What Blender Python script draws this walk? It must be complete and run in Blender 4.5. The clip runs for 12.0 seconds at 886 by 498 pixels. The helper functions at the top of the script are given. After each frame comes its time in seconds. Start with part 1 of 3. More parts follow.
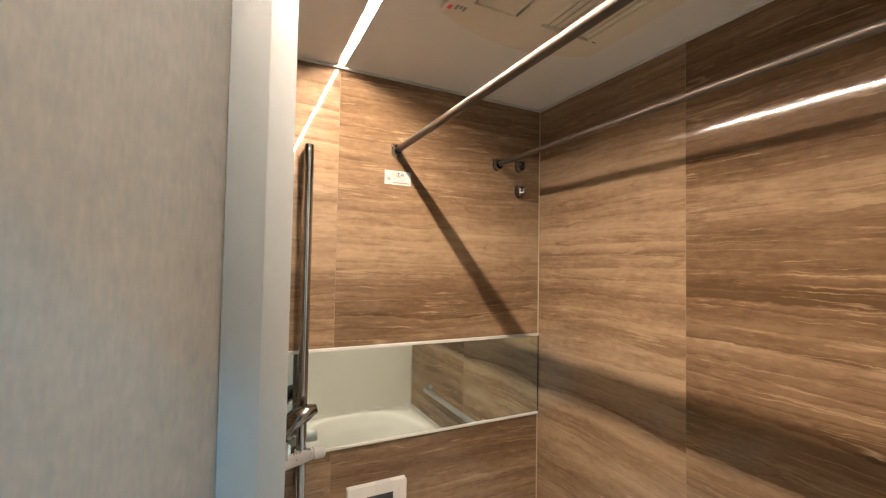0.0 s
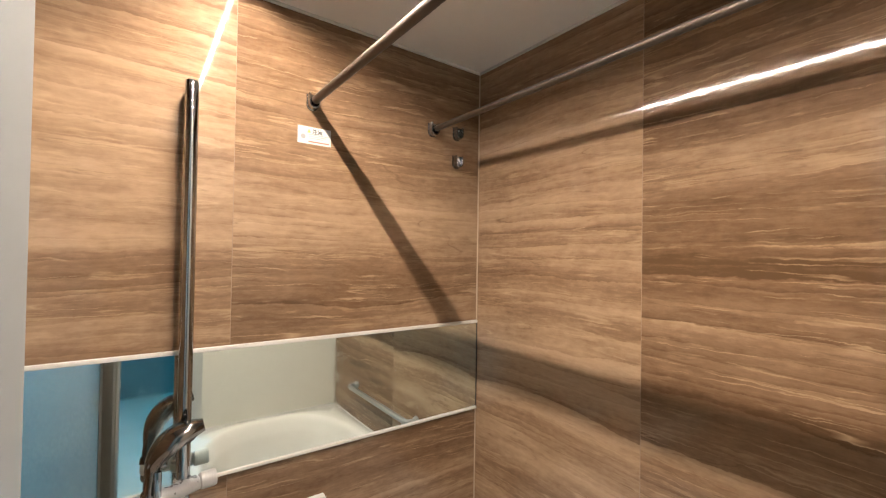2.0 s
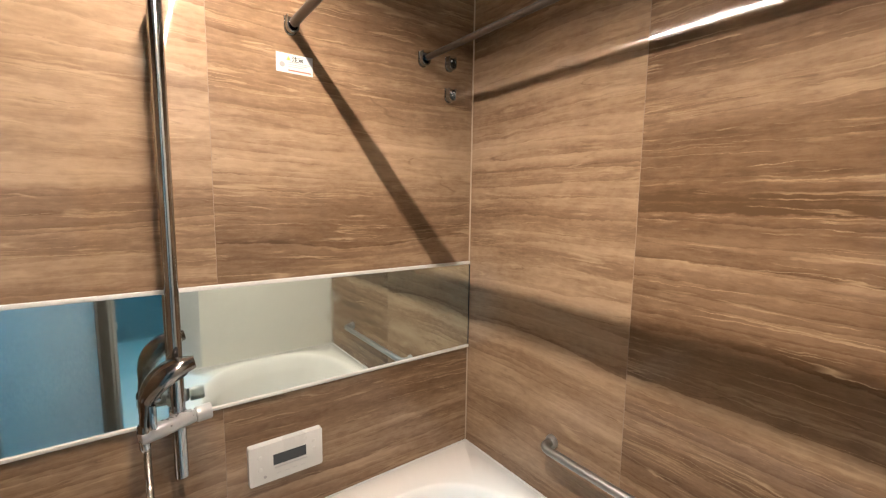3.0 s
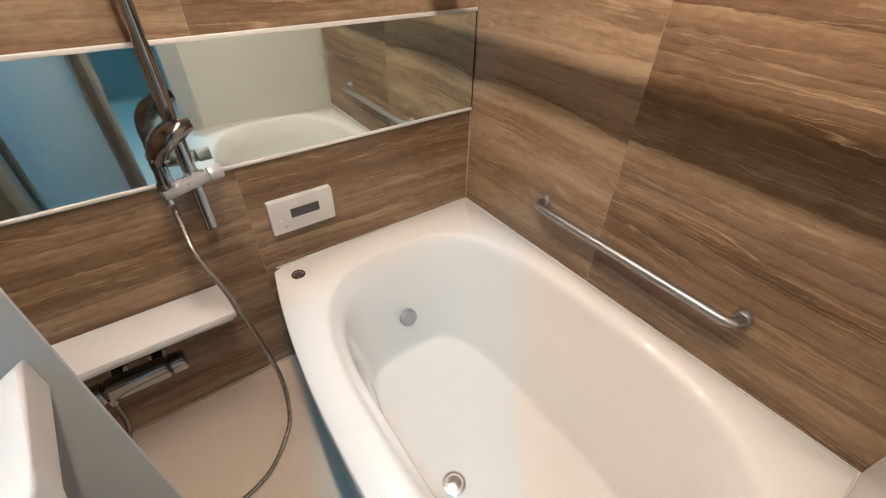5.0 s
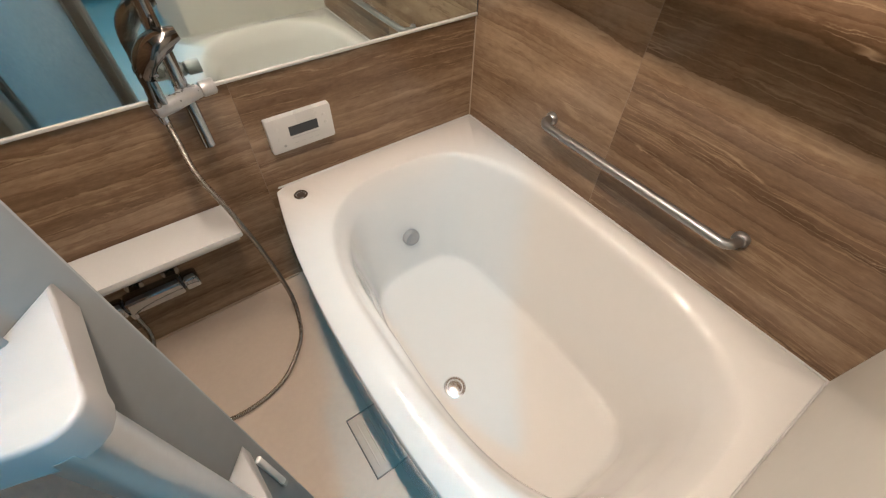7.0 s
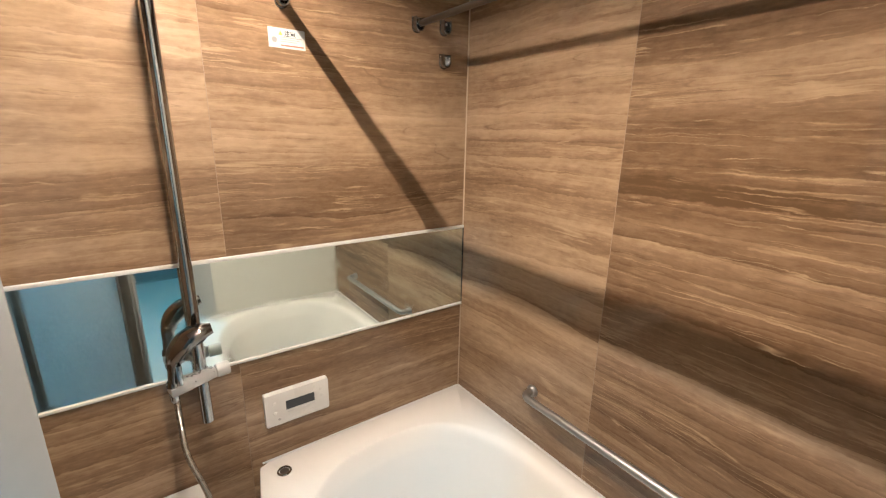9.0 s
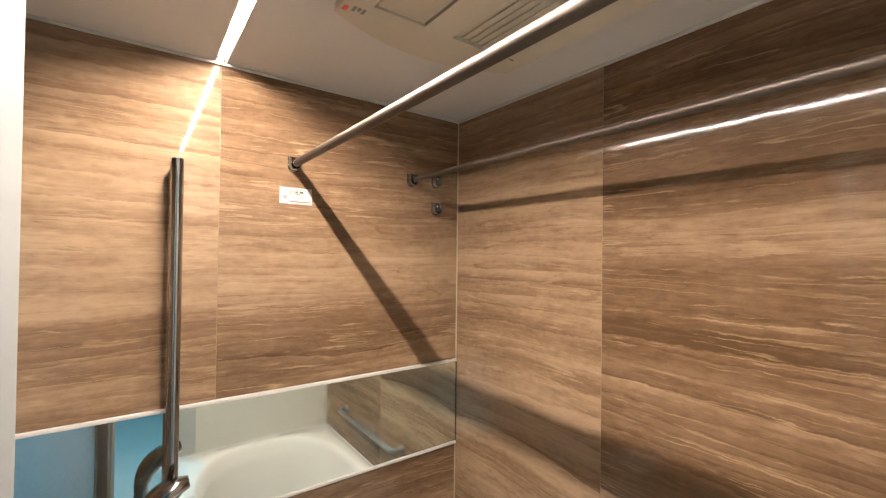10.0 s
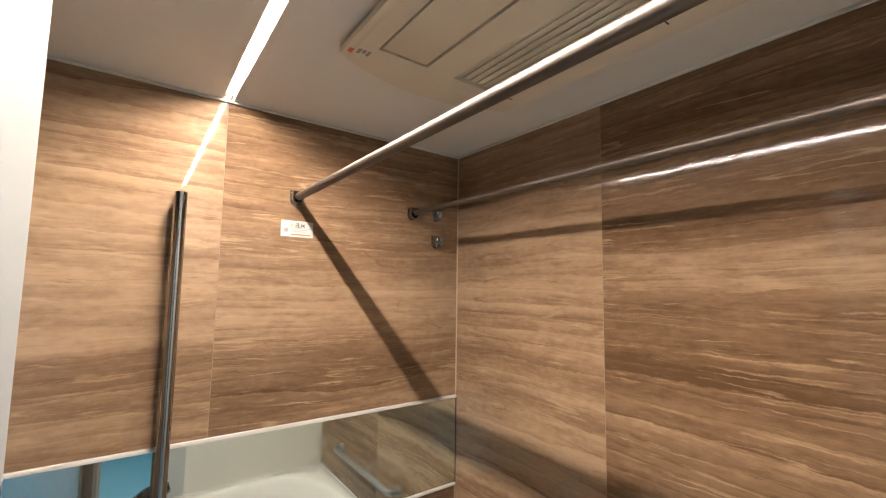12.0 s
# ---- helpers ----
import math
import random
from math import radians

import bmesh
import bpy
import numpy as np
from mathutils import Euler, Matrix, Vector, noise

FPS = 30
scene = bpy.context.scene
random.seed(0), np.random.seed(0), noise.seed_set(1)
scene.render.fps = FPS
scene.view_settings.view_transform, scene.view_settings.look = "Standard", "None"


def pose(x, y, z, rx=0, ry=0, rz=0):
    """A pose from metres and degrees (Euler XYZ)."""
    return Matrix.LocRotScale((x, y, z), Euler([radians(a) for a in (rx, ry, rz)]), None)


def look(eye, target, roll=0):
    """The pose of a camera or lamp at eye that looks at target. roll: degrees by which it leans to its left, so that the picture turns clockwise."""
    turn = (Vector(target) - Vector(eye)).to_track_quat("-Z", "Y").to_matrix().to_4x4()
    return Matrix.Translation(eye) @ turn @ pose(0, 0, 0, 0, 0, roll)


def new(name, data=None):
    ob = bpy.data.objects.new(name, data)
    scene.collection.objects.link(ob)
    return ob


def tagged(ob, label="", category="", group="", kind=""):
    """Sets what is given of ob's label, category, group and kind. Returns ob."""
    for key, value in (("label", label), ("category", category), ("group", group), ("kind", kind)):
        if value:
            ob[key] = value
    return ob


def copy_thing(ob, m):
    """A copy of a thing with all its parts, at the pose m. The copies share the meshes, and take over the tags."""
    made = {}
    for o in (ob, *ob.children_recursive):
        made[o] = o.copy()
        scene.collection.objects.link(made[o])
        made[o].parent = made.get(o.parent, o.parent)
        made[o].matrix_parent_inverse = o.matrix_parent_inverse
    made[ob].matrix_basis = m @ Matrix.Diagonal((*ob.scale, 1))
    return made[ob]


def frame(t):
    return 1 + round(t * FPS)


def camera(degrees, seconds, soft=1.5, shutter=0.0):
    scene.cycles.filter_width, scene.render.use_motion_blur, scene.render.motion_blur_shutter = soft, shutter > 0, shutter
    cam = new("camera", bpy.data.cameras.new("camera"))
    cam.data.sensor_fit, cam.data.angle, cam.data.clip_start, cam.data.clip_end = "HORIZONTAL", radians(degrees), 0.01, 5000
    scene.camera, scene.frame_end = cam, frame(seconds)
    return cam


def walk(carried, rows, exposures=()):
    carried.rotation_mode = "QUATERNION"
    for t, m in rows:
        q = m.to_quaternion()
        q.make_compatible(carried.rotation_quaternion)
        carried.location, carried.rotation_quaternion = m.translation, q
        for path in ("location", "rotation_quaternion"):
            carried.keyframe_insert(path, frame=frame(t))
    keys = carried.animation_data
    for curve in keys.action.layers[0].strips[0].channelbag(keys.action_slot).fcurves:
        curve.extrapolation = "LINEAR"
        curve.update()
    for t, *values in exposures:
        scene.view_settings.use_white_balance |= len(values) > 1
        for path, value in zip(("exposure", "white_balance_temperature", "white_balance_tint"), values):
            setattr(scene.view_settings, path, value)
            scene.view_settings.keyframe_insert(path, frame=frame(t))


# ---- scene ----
cam = camera(93.2, 12.0, soft=1.25)
PATH = [
    (0, (0.492, 0.241, 1.395), (1.378, 2.033, 1.46), 1.0),
    (0.5, (0.541, 0.316, 1.376), (1.627, 1.994, 1.442), 0.8),
    (1, (0.549, 0.376, 1.365), (1.715, 1.999, 1.426), 1.0),
    (1.5, (0.566, 0.419, 1.354), (1.742, 2.036, 1.412), 1.0),
    (2, (0.586, 0.427, 1.353), (1.765, 2.042, 1.382), 0.9),
    (2.5, (0.605, 0.44, 1.339), (1.794, 2.047, 1.278), 0.9),
    (4.5, (0.638, 0.441, 1.329), (1.663, 1.846, 0.34), 0.8),
    (5, (0.635, 0.448, 1.329), (1.572, 1.712, 0.094), 1.3),
    (5.5, (0.638, 0.451, 1.322), (1.47, 1.576, -0.106), 1.5),
    (6, (0.639, 0.457, 1.318), (1.387, 1.466, -0.238), 1.6),
    (6.5, (0.639, 0.453, 1.321), (1.369, 1.446, -0.255), 1.5),
    (8.5, (0.613, 0.404, 1.423), (1.705, 1.876, 0.62), 1.0),
    (9, (0.616, 0.373, 1.447), (1.75, 1.934, 0.922), 1.1),
    (9.5, (0.609, 0.348, 1.49), (1.778, 1.953, 1.253), 0.8),
    (10, (0.605, 0.328, 1.516), (1.783, 1.944, 1.54), 0.7),
    (10.5, (0.599, 0.328, 1.528), (1.776, 1.928, 1.761), 0.8),
    (11, (0.598, 0.325, 1.519), (1.771, 1.91, 1.853), 0.6),
    (11.5, (0.605, 0.319, 1.517), (1.773, 1.915, 1.809), 0.7),
    (12, (0.601, 0.331, 1.519), (1.778, 1.938, 1.697), 0.9),
]
EXPOSURES = [(0.0, -0.45, 6700, 13), (1.0, -0.32, 6600, 14), (2.0, -0.27, 6300, 14), (2.7, -0.24, 6150, 13), (4.3, -0.27, 6250, 15), (5.5, -0.60, 6250, 14), (6.5, -0.65, 6250, 14), (8.5, -0.24, 6400, 13), (9.5, -0.24, 6250, 13), (12.0, -0.42, 6150, 13)]
walk(cam, [(t, look(eye, target, roll)) for t, eye, target, roll in PATH], EXPOSURES)

# ---- world and light ----
world = bpy.data.worlds.new("world")
scene.world = world
world.use_nodes = True
world.node_tree.nodes["Background"].inputs[0].default_value = (0.25, 0.5, 0.7, 1)
world.node_tree.nodes["Background"].inputs[1].default_value = 0.02

LED_STRENGTH = 1480.0
LED_COLOUR = (1.0, 0.855, 0.70)
COOL_COLOUR = (0.025, 0.48, 0.76)
COOL_WATTS = 50.0

# room: x 0..1.6, y NEAR..FAR, z 0..TOP
W, FAR, NEAR, TOP, RIM = 1.6, 1.6, 0.25, 2.027, 0.425
DOOR_L, DOOR_R, DOOR_H = 0.04, 0.80, 1.92

# cool downlight of the changing room, beyond the doorway
cool = bpy.data.lights.new("changing_room_lamp", "AREA")
cool.shape, cool.size = "DISK", 0.07
cool.color, cool.energy = COOL_COLOUR, COOL_WATTS
cool_ob = new("changing_room_lamp", cool)
cool_ob.matrix_world = look((0.298, -0.36, 2.42), (0.298, -0.36, 0))


# ---- materials ----
def material(name, base=(0.8, 0.8, 0.8), rough=0.5, metal=0.0, coat=0.0, coat_rough=0.05, ior=1.45, trans=0.0):
    m = bpy.data.materials.new(name)
    m.use_nodes = True
    b = m.node_tree.nodes["Principled BSDF"]
    b.inputs["Base Color"].default_value = (*base, 1)
    b.inputs["Roughness"].default_value = rough
    b.inputs["Metallic"].default_value = metal
    b.inputs["Coat Weight"].default_value = coat
    b.inputs["Coat Roughness"].default_value = coat_rough
    b.inputs["IOR"].default_value = ior
    b.inputs["Transmission Weight"].default_value = trans
    return m


def node(m, kind, **values):
    n = m.node_tree.nodes.new(kind)
    for k, v in values.items():
        n.inputs[k].default_value = v
    return n


def wire(m, a, out, b, into):
    m.node_tree.links.new(a.outputs[out], b.inputs[into])


def maths(m, op, a, b=None):
    n = m.node_tree.nodes.new("ShaderNodeMath")
    n.operation = op
    for i, v in enumerate((a, b)):
        if v is None:
            continue
        if isinstance(v, (int, float)):
            n.inputs[i].default_value = v
        else:
            m.node_tree.links.new(v, n.inputs[i])
    return n.outputs[0]


def ramp(m, fac, stops):
    n = m.node_tree.nodes.new("ShaderNodeValToRGB")
    els = n.color_ramp.elements
    while len(els) < len(stops):
        els.new(0.5)
    for e, (p, c) in zip(els, stops):
        e.position, e.color = p, (*c, 1) if len(c) == 3 else c
    m.node_tree.links.new(fac, n.inputs[0])
    return n.outputs[0]


def mix(m, fac, a, b, kind="MIX"):
    n = m.node_tree.nodes.new("ShaderNodeMix")
    n.data_type, n.blend_type = "RGBA", kind
    for i, v in ((0, fac), (6, a), (7, b)):
        if isinstance(v, (int, float)):
            n.inputs[i].default_value = v
        elif isinstance(v, tuple):
            n.inputs[i].default_value = (*v, 1)
        else:
            m.node_tree.links.new(v, n.inputs[i])
    return n.outputs[2]


def noise_of(m, vec, scale, detail=3.0, rough=0.5):
    n = node(m, "ShaderNodeTexNoise", Scale=scale, Detail=detail, Roughness=rough)
    if vec is not None:
        m.node_tree.links.new(vec, n.inputs["Vector"])
    return n.outputs["Fac"]


def bump(m, height, strength, distance=0.001, coat=False):
    n = node(m, "ShaderNodeBump", Strength=strength, Distance=distance)
    m.node_tree.links.new(height, n.inputs["Height"])
    b = m.node_tree.nodes["Principled BSDF"]
    wire(m, n, 0, b, "Normal")
    if coat:
        wire(m, n, 0, b, "Coat Normal")


def speckled(m, base, scale, amount, rough=None, bump_strength=0.05, bump_scale=None):
    """Two scales of slight variation in colour and gloss."""
    b = m.node_tree.nodes["Principled BSDF"]
    geo = m.node_tree.nodes.new("ShaderNodeNewGeometry").outputs["Position"]
    big, small = noise_of(m, geo, scale, 4), noise_of(m, geo, scale * 14, 3)
    f = maths(m, "ADD", maths(m, "MULTIPLY", big, 0.65), maths(m, "MULTIPLY", small, 0.35))
    lo, hi = tuple(c * (1 - amount) for c in base), tuple(min(1, c * (1 + amount)) for c in base)
    m.node_tree.links.new(ramp(m, f, [(0.3, lo), (0.7, hi)]), b.inputs["Base Color"])
    if rough is not None:
        r = maths(m, "ADD", maths(m, "MULTIPLY", maths(m, "SUBTRACT", big, 0.5), rough * 0.6), rough)
        m.node_tree.links.new(r, b.inputs["Roughness"])
    bump(m, noise_of(m, geo, bump_scale or scale * 30, 3), bump_strength, 0.0006)
    return m


def wood_panel(name):
    """Laminate with long horizontal streaks, as in vein-cut stone or pale walnut."""
    m = material(name, rough=0.3, coat=0.75, coat_rough=0.018)
    b = m.node_tree.nodes["Principled BSDF"]
    b.inputs["Specular IOR Level"].default_value = 0.03
    sep = m.node_tree.nodes.new("ShaderNodeSeparateXYZ")
    geo = m.node_tree.nodes.new("ShaderNodeNewGeometry")
    wire(m, geo, "Position", sep, 0)
    info_rgb = m.node_tree.nodes.new("ShaderNodeSeparateColor")
    wire(m, m.node_tree.nodes.new("ShaderNodeObjectInfo"), "Color", info_rgb, 0)
    info, lightness = info_rgb.outputs[0], info_rgb.outputs[1]
    m.node_tree.links.new(maths(m, "ADD", maths(m, "MULTIPLY", info_rgb.outputs[2], 0.1), 0.015), b.inputs["Coat Roughness"])
    u = maths(m, "ADD", sep.outputs[0], sep.outputs[1])
    z = sep.outputs[2]
    shift = maths(m, "MULTIPLY", info, 37.0)

    def vec(su, sz, zz, w=0.0):
        c = m.node_tree.nodes.new("ShaderNodeCombineXYZ")
        m.node_tree.links.new(maths(m, "MULTIPLY", u, su), c.inputs[0])
        m.node_tree.links.new(maths(m, "ADD", shift, w), c.inputs[1])
        m.node_tree.links.new(maths(m, "MULTIPLY", zz, sz), c.inputs[2])
        return c.outputs[0]

    def plus(*terms):
        total = terms[0]
        for t in terms[1:]:
            total = maths(m, "ADD", total, t)
        return total

    def centred(n, amount):
        return maths(m, "MULTIPLY", maths(m, "SUBTRACT", n, 0.5), amount)

    warp = noise_of(m, vec(0.8, 2.0, z, 3.0), 1.0, 2)
    z2 = plus(z, centred(warp, 0.09))
    jag = noise_of(m, vec(11.0, 30.0, z, 5.0), 1.0, 6, 0.68)
    z3 = plus(z2, centred(jag, 0.021))
    # soft broad bands, ragged streaks and fine grain
    broad = noise_of(m, vec(0.45, 8.0, z2, 1.0), 1.0, 2, 0.5)
    cloud = noise_of(m, vec(4.5, 34.0, z3, 71.0), 1.0, 6, 0.66)
    f = noise_of(m, vec(20.0, 130.0, z3, 9.0), 1.0, 4, 0.7)
    mottle = noise_of(m, vec(38.0, 60.0, z, 13.0), 1.0, 3, 0.6)
    g = plus(maths(m, "MULTIPLY", broad, 0.52), maths(m, "MULTIPLY", cloud, 0.28), maths(m, "MULTIPLY", f, 0.15), maths(m, "MULTIPLY", mottle, 0.11))
    g = plus(g, maths(m, "MULTIPLY", maths(m, "SUBTRACT", lightness, 0.5), 0.6))
    # strata: each darkens downwards to a thin ragged line, then starts pale again
    for per_metre, off, wander, amount in ((9.0, 11.0, 2.2, 0.17), (23.0, 43.0, 2.6, 0.12)):
        run = noise_of(m, vec(0.5, 5.0, z2, off), 1.0, 2)
        step = maths(m, "FRACT", plus(maths(m, "MULTIPLY", z3, per_metre), maths(m, "MULTIPLY", run, wander)))
        fall = ramp(m, step, [(0.0, (0.0, 0.0, 0.0)), (0.035, (0.16, 0.16, 0.16)), (0.30, (0.50, 0.50, 0.50)), (0.75, (0.62, 0.62, 0.62)), (0.985, (0.86, 0.86, 0.86)), (1.0, (0.3, 0.3, 0.3))])
        patch = ramp(m, noise_of(m, vec(0.9, 7.0, z2, off + 4), 1.0, 3), [(0.38, (0.1, 0.1, 0.1)), (0.62, (1, 1, 1))])
        g = plus(g, maths(m, "MULTIPLY", centred(fall, amount), patch))
    col = ramp(m, g, [(0.36, (0.080, 0.044, 0.022)), (0.44, (0.118, 0.069, 0.037)), (0.53, (0.172, 0.107, 0.061)), (0.65, (0.268, 0.180, 0.110)), (0.78, (0.345, 0.245, 0.158))])
    # dark hairlines and short pale streaks, broken up along their length
    for zs, off, wide, tone, most, lo in ((8.0, 15.0, 0.0040, (0.075, 0.040, 0.021), 0.40, 0.48), (17.0, 23.0, 0.0050, (0.075, 0.040, 0.021), 0.40, 0.50), (15.0, 31.0, 0.010, (0.345, 0.245, 0.150), 0.62, 0.49), (31.0, 37.0, 0.016, (0.330, 0.232, 0.140), 0.62, 0.49), (52.0, 53.0, 0.026, (0.310, 0.214, 0.124), 0.50, 0.48)):
        vein = noise_of(m, vec(0.9, zs, z3, off), 1.0, 2, 0.5)
        line = ramp(m, maths(m, "ABSOLUTE", maths(m, "SUBTRACT", vein, 0.5)), [(0.0, (1, 1, 1)), (wide, (0, 0, 0))])
        patch = ramp(m, noise_of(m, vec(6.0, 16.0, z2, off + 2), 1.0, 4, 0.6), [(lo, (0, 0, 0)), (lo + 0.10, (1, 1, 1))])
        col = mix(m, maths(m, "MULTIPLY", maths(m, "MULTIPLY", line, patch), most), col, tone)
    m.node_tree.links.new(col, b.inputs["Base Color"])
    bump(m, f, 0.05, 0.0005)
    return m


def emissive(name, colour, strength):
    m = material(name, (0.8, 0.8, 0.8))
    b = m.node_tree.nodes["Principled BSDF"]
    b.inputs["Emission Color"].default_value = (*colour, 1)
    b.inputs["Emission Strength"].default_value = strength
    return m


M_WOOD = wood_panel("wood_grain_laminate")
M_CREAM = speckled(material("cream_wall_panel", coat=0.2), (0.61, 0.59, 0.53), 3, 0.03, 0.35)
M_CEIL = speckled(material("white_ceiling_panel"), (0.63, 0.61, 0.575), 2, 0.03, 0.45)
M_TRIM = speckled(material("white_trim"), (0.50, 0.49, 0.46), 6, 0.03, 0.35)
M_SEAL = speckled(material("beige_sealant"), (0.36, 0.27, 0.19), 9, 0.1, 0.6)
M_JOINT = speckled(material("brown_joint_filler"), (0.20, 0.135, 0.085), 9, 0.1, 0.6)
M_BACK = speckled(material("dark_backing"), (0.10, 0.07, 0.05), 5, 0.2, 0.8)
M_TUB = speckled(material("white_bathtub_acrylic", coat=0.8, coat_rough=0.017), (0.69, 0.665, 0.625), 2, 0.012, 0.06, 0.003)
M_FLOOR = speckled(material("beige_bath_floor"), (0.42, 0.345, 0.275), 4, 0.06, 0.42, 0.25, 320)
M_PLASTIC = speckled(material("white_plastic"), (0.54, 0.53, 0.505), 5, 0.02, 0.3)
M_GREY = speckled(material("grey_plastic"), (0.30, 0.295, 0.285), 8, 0.06, 0.4)
M_LCD = material("dark_display", (0.035, 0.04, 0.045), 0.12)
M_BLACK = material("black_rubber_and_gap_shade", (0.02, 0.02, 0.02), 0.6)
M_CHROME = material("chrome", (0.40, 0.415, 0.43), 0.07, 1.0)
M_DARKCHROME = material("dark_chrome", (0.22, 0.21, 0.20), 0.10, 1.0)
M_SILVER = speckled(material("silver_painted_plastic", metal=0.55), (0.42, 0.42, 0.415), 20, 0.05, 0.3)
M_FRAME = speckled(material("grey_door_frame"), (0.46, 0.47, 0.46), 5, 0.05, 0.45)
M_HANDLE = speckled(material("white_handle_plastic"), (0.28, 0.272, 0.262), 6, 0.02, 0.35)
M_OUTDARK = speckled(material("changing_room_dark_wall"), (0.13, 0.17, 0.17), 3, 0.2, 0.6)
M_SATIN = material("brushed_stainless", (0.125, 0.105, 0.088), 0.52, 1.0)
M_BRIGHT = material("polished_steel", (0.80, 0.79, 0.78), 0.27, 1.0)
M_BAR = material("satin_aluminium", (0.34, 0.335, 0.325), 0.42, 1.0)
M_PULL = speckled(material("matt_aluminium", metal=1.0), (0.50, 0.50, 0.50), 9, 0.05, 0.36)
M_ALU = speckled(material("silver_anodised_aluminium"), (0.215, 0.22, 0.22), 4, 0.06, 0.55)
M_LED = emissive("light_strip_diffuser", LED_COLOUR, LED_STRENGTH)
M_LED_END = emissive("light_strip_end", LED_COLOUR, LED_STRENGTH * 0.06)
M_VENT = speckled(material("ivory_plastic"), (0.58, 0.52, 0.42), 4, 0.03, 0.45)
M_VENT_DARK = material("vent_shadow_gap", (0.05, 0.045, 0.04), 0.8)
M_RED = material("red_print", (0.65, 0.10, 0.07), 0.6)
M_YELLOW = material("yellow_print", (0.85, 0.60, 0.05), 0.6)
M_INK = material("dark_print", (0.015, 0.015, 0.018), 0.6)
M_PALE = material("pale_print", (0.22, 0.22, 0.22), 0.6)
M_FAINT = material("faint_print", (0.43, 0.43, 0.42), 0.5)
M_PAPER = speckled(material("white_label_film"), (0.42, 0.42, 0.41), 20, 0.02, 0.35)
M_OUT = speckled(material("changing_room_paint"), (0.62, 0.62, 0.60), 2, 0.04, 0.7)
M_OUTFLOOR = speckled(material("changing_room_vinyl"), (0.50, 0.46, 0.40), 4, 0.08, 0.5)


def mirror_material():
    m = material("mirror_glass", (0.80, 0.90, 0.875), 0.02, 1.0)
    b = m.node_tree.nodes["Principled BSDF"]
    geo = m.node_tree.nodes.new("ShaderNodeNewGeometry").outputs["Position"]
    n = noise_of(m, geo, 7, 5, 0.6)
    m.node_tree.links.new(ramp(m, n, [(0.42, (0.015,) * 3), (0.58, (0.06,) * 3), (0.75, (0.20,) * 3)]), b.inputs["Roughness"])
    return m


def frosted_material():
    """Frosted acrylic: lets light through, blurred, with a fine brushed and pebbled relief."""
    m = material("frosted_acrylic", (0.52, 0.52, 0.51), 0.45)
    t = m.node_tree
    b = t.nodes["Principled BSDF"]
    tr = node(m, "ShaderNodeBsdfTranslucent", Color=(0.80, 0.83, 0.83, 1))
    mx = node(m, "ShaderNodeMixShader", Fac=0.82)
    wire(m, b, 0, mx, 1), wire(m, tr, 0, mx, 2)
    wire(m, mx, 0, t.nodes["Material Output"], 0)
    geo = t.nodes.new("ShaderNodeNewGeometry")
    mp = node(m, "ShaderNodeMapping", Scale=(260, 260, 60))
    mp.inputs["Rotation"].default_value = (0.6, 0.5, 0)
    wire(m, geo, "Position", mp, 0)
    fine = noise_of(m, mp.outputs[0], 1.0, 3)
    pebble = noise_of(m, geo.outputs["Position"], 55, 4, 0.6)
    cloud = noise_of(m, geo.outputs["Position"], 6, 3)
    f = maths(m, "ADD", maths(m, "MULTIPLY", fine, 0.35), maths(m, "ADD", maths(m, "MULTIPLY", pebble, 0.4), maths(m, "MULTIPLY", cloud, 0.25)))
    tint = ramp(m, f, [(0.32, (0.64, 0.68, 0.69)), (0.66, (0.88, 0.88, 0.86))])
    t.links.new(tint, tr.inputs["Color"])
    n = node(m, "ShaderNodeBump", Strength=0.6, Distance=0.0012)
    t.links.new(f, n.inputs["Height"])
    wire(m, n, 0, b, "Normal"), wire(m, n, 0, tr, "Normal")
    return m


M_MIRROR, M_FROST = mirror_material(), frosted_material()
M_HOSE = material("metal_hose", (0.42, 0.38, 0.33), 0.26, 1.0)


# ---- mesh helpers ----
def mesh_of(name, bm, mat, smooth=False):
    bmesh.ops.recalc_face_normals(bm, faces=bm.faces)
    me = bpy.data.meshes.new(name)
    bm.to_mesh(me)
    bm.free()
    me.materials.append(mat)
    if smooth:
        me.shade_smooth()
        me.set_sharp_from_angle(angle=radians(38))
    return me


def part(name, bm, mat, parent, label="", smooth=True):
    ob = new(name, mesh_of(name, bm, mat, smooth))
    ob.parent = parent
    return tagged(ob, label) if label else ob


def thing(name, at, label, category, group="", kind=""):
    ob = new(name)
    ob.empty_display_size = 0.05
    ob.location = at
    return tagged(ob, label, category, group, kind)


def solid(name, bm, mat, label, category, kind="", group="", smooth=True, at=(0, 0, 0)):
    ob = new(name, mesh_of(name, bm, mat, smooth))
    ob.location = at
    return tagged(ob, label, category, group, kind)


def box(x0, x1, y0, y1, z0, z1, bevel=0.0, seg=2, bm=None):
    bm2 = bmesh.new()
    bmesh.ops.create_cube(bm2, size=1, matrix=Matrix.Translation(((x0 + x1) / 2, (y0 + y1) / 2, (z0 + z1) / 2)) @ Matrix.Diagonal((x1 - x0, y1 - y0, z1 - z0, 1)))
    if bevel:
        bmesh.ops.bevel(bm2, geom=bm2.edges[:], offset=bevel, segments=seg, affect="EDGES", profile=0.5)
    return join(bm, bm2)


def join(bm, bm2):
    if bm is None:
        return bm2
    me = bpy.data.meshes.new("tmp")
    bm2.to_mesh(me)
    bm2.free()
    bm.from_mesh(me)
    bpy.data.meshes.remove(me)
    return bm


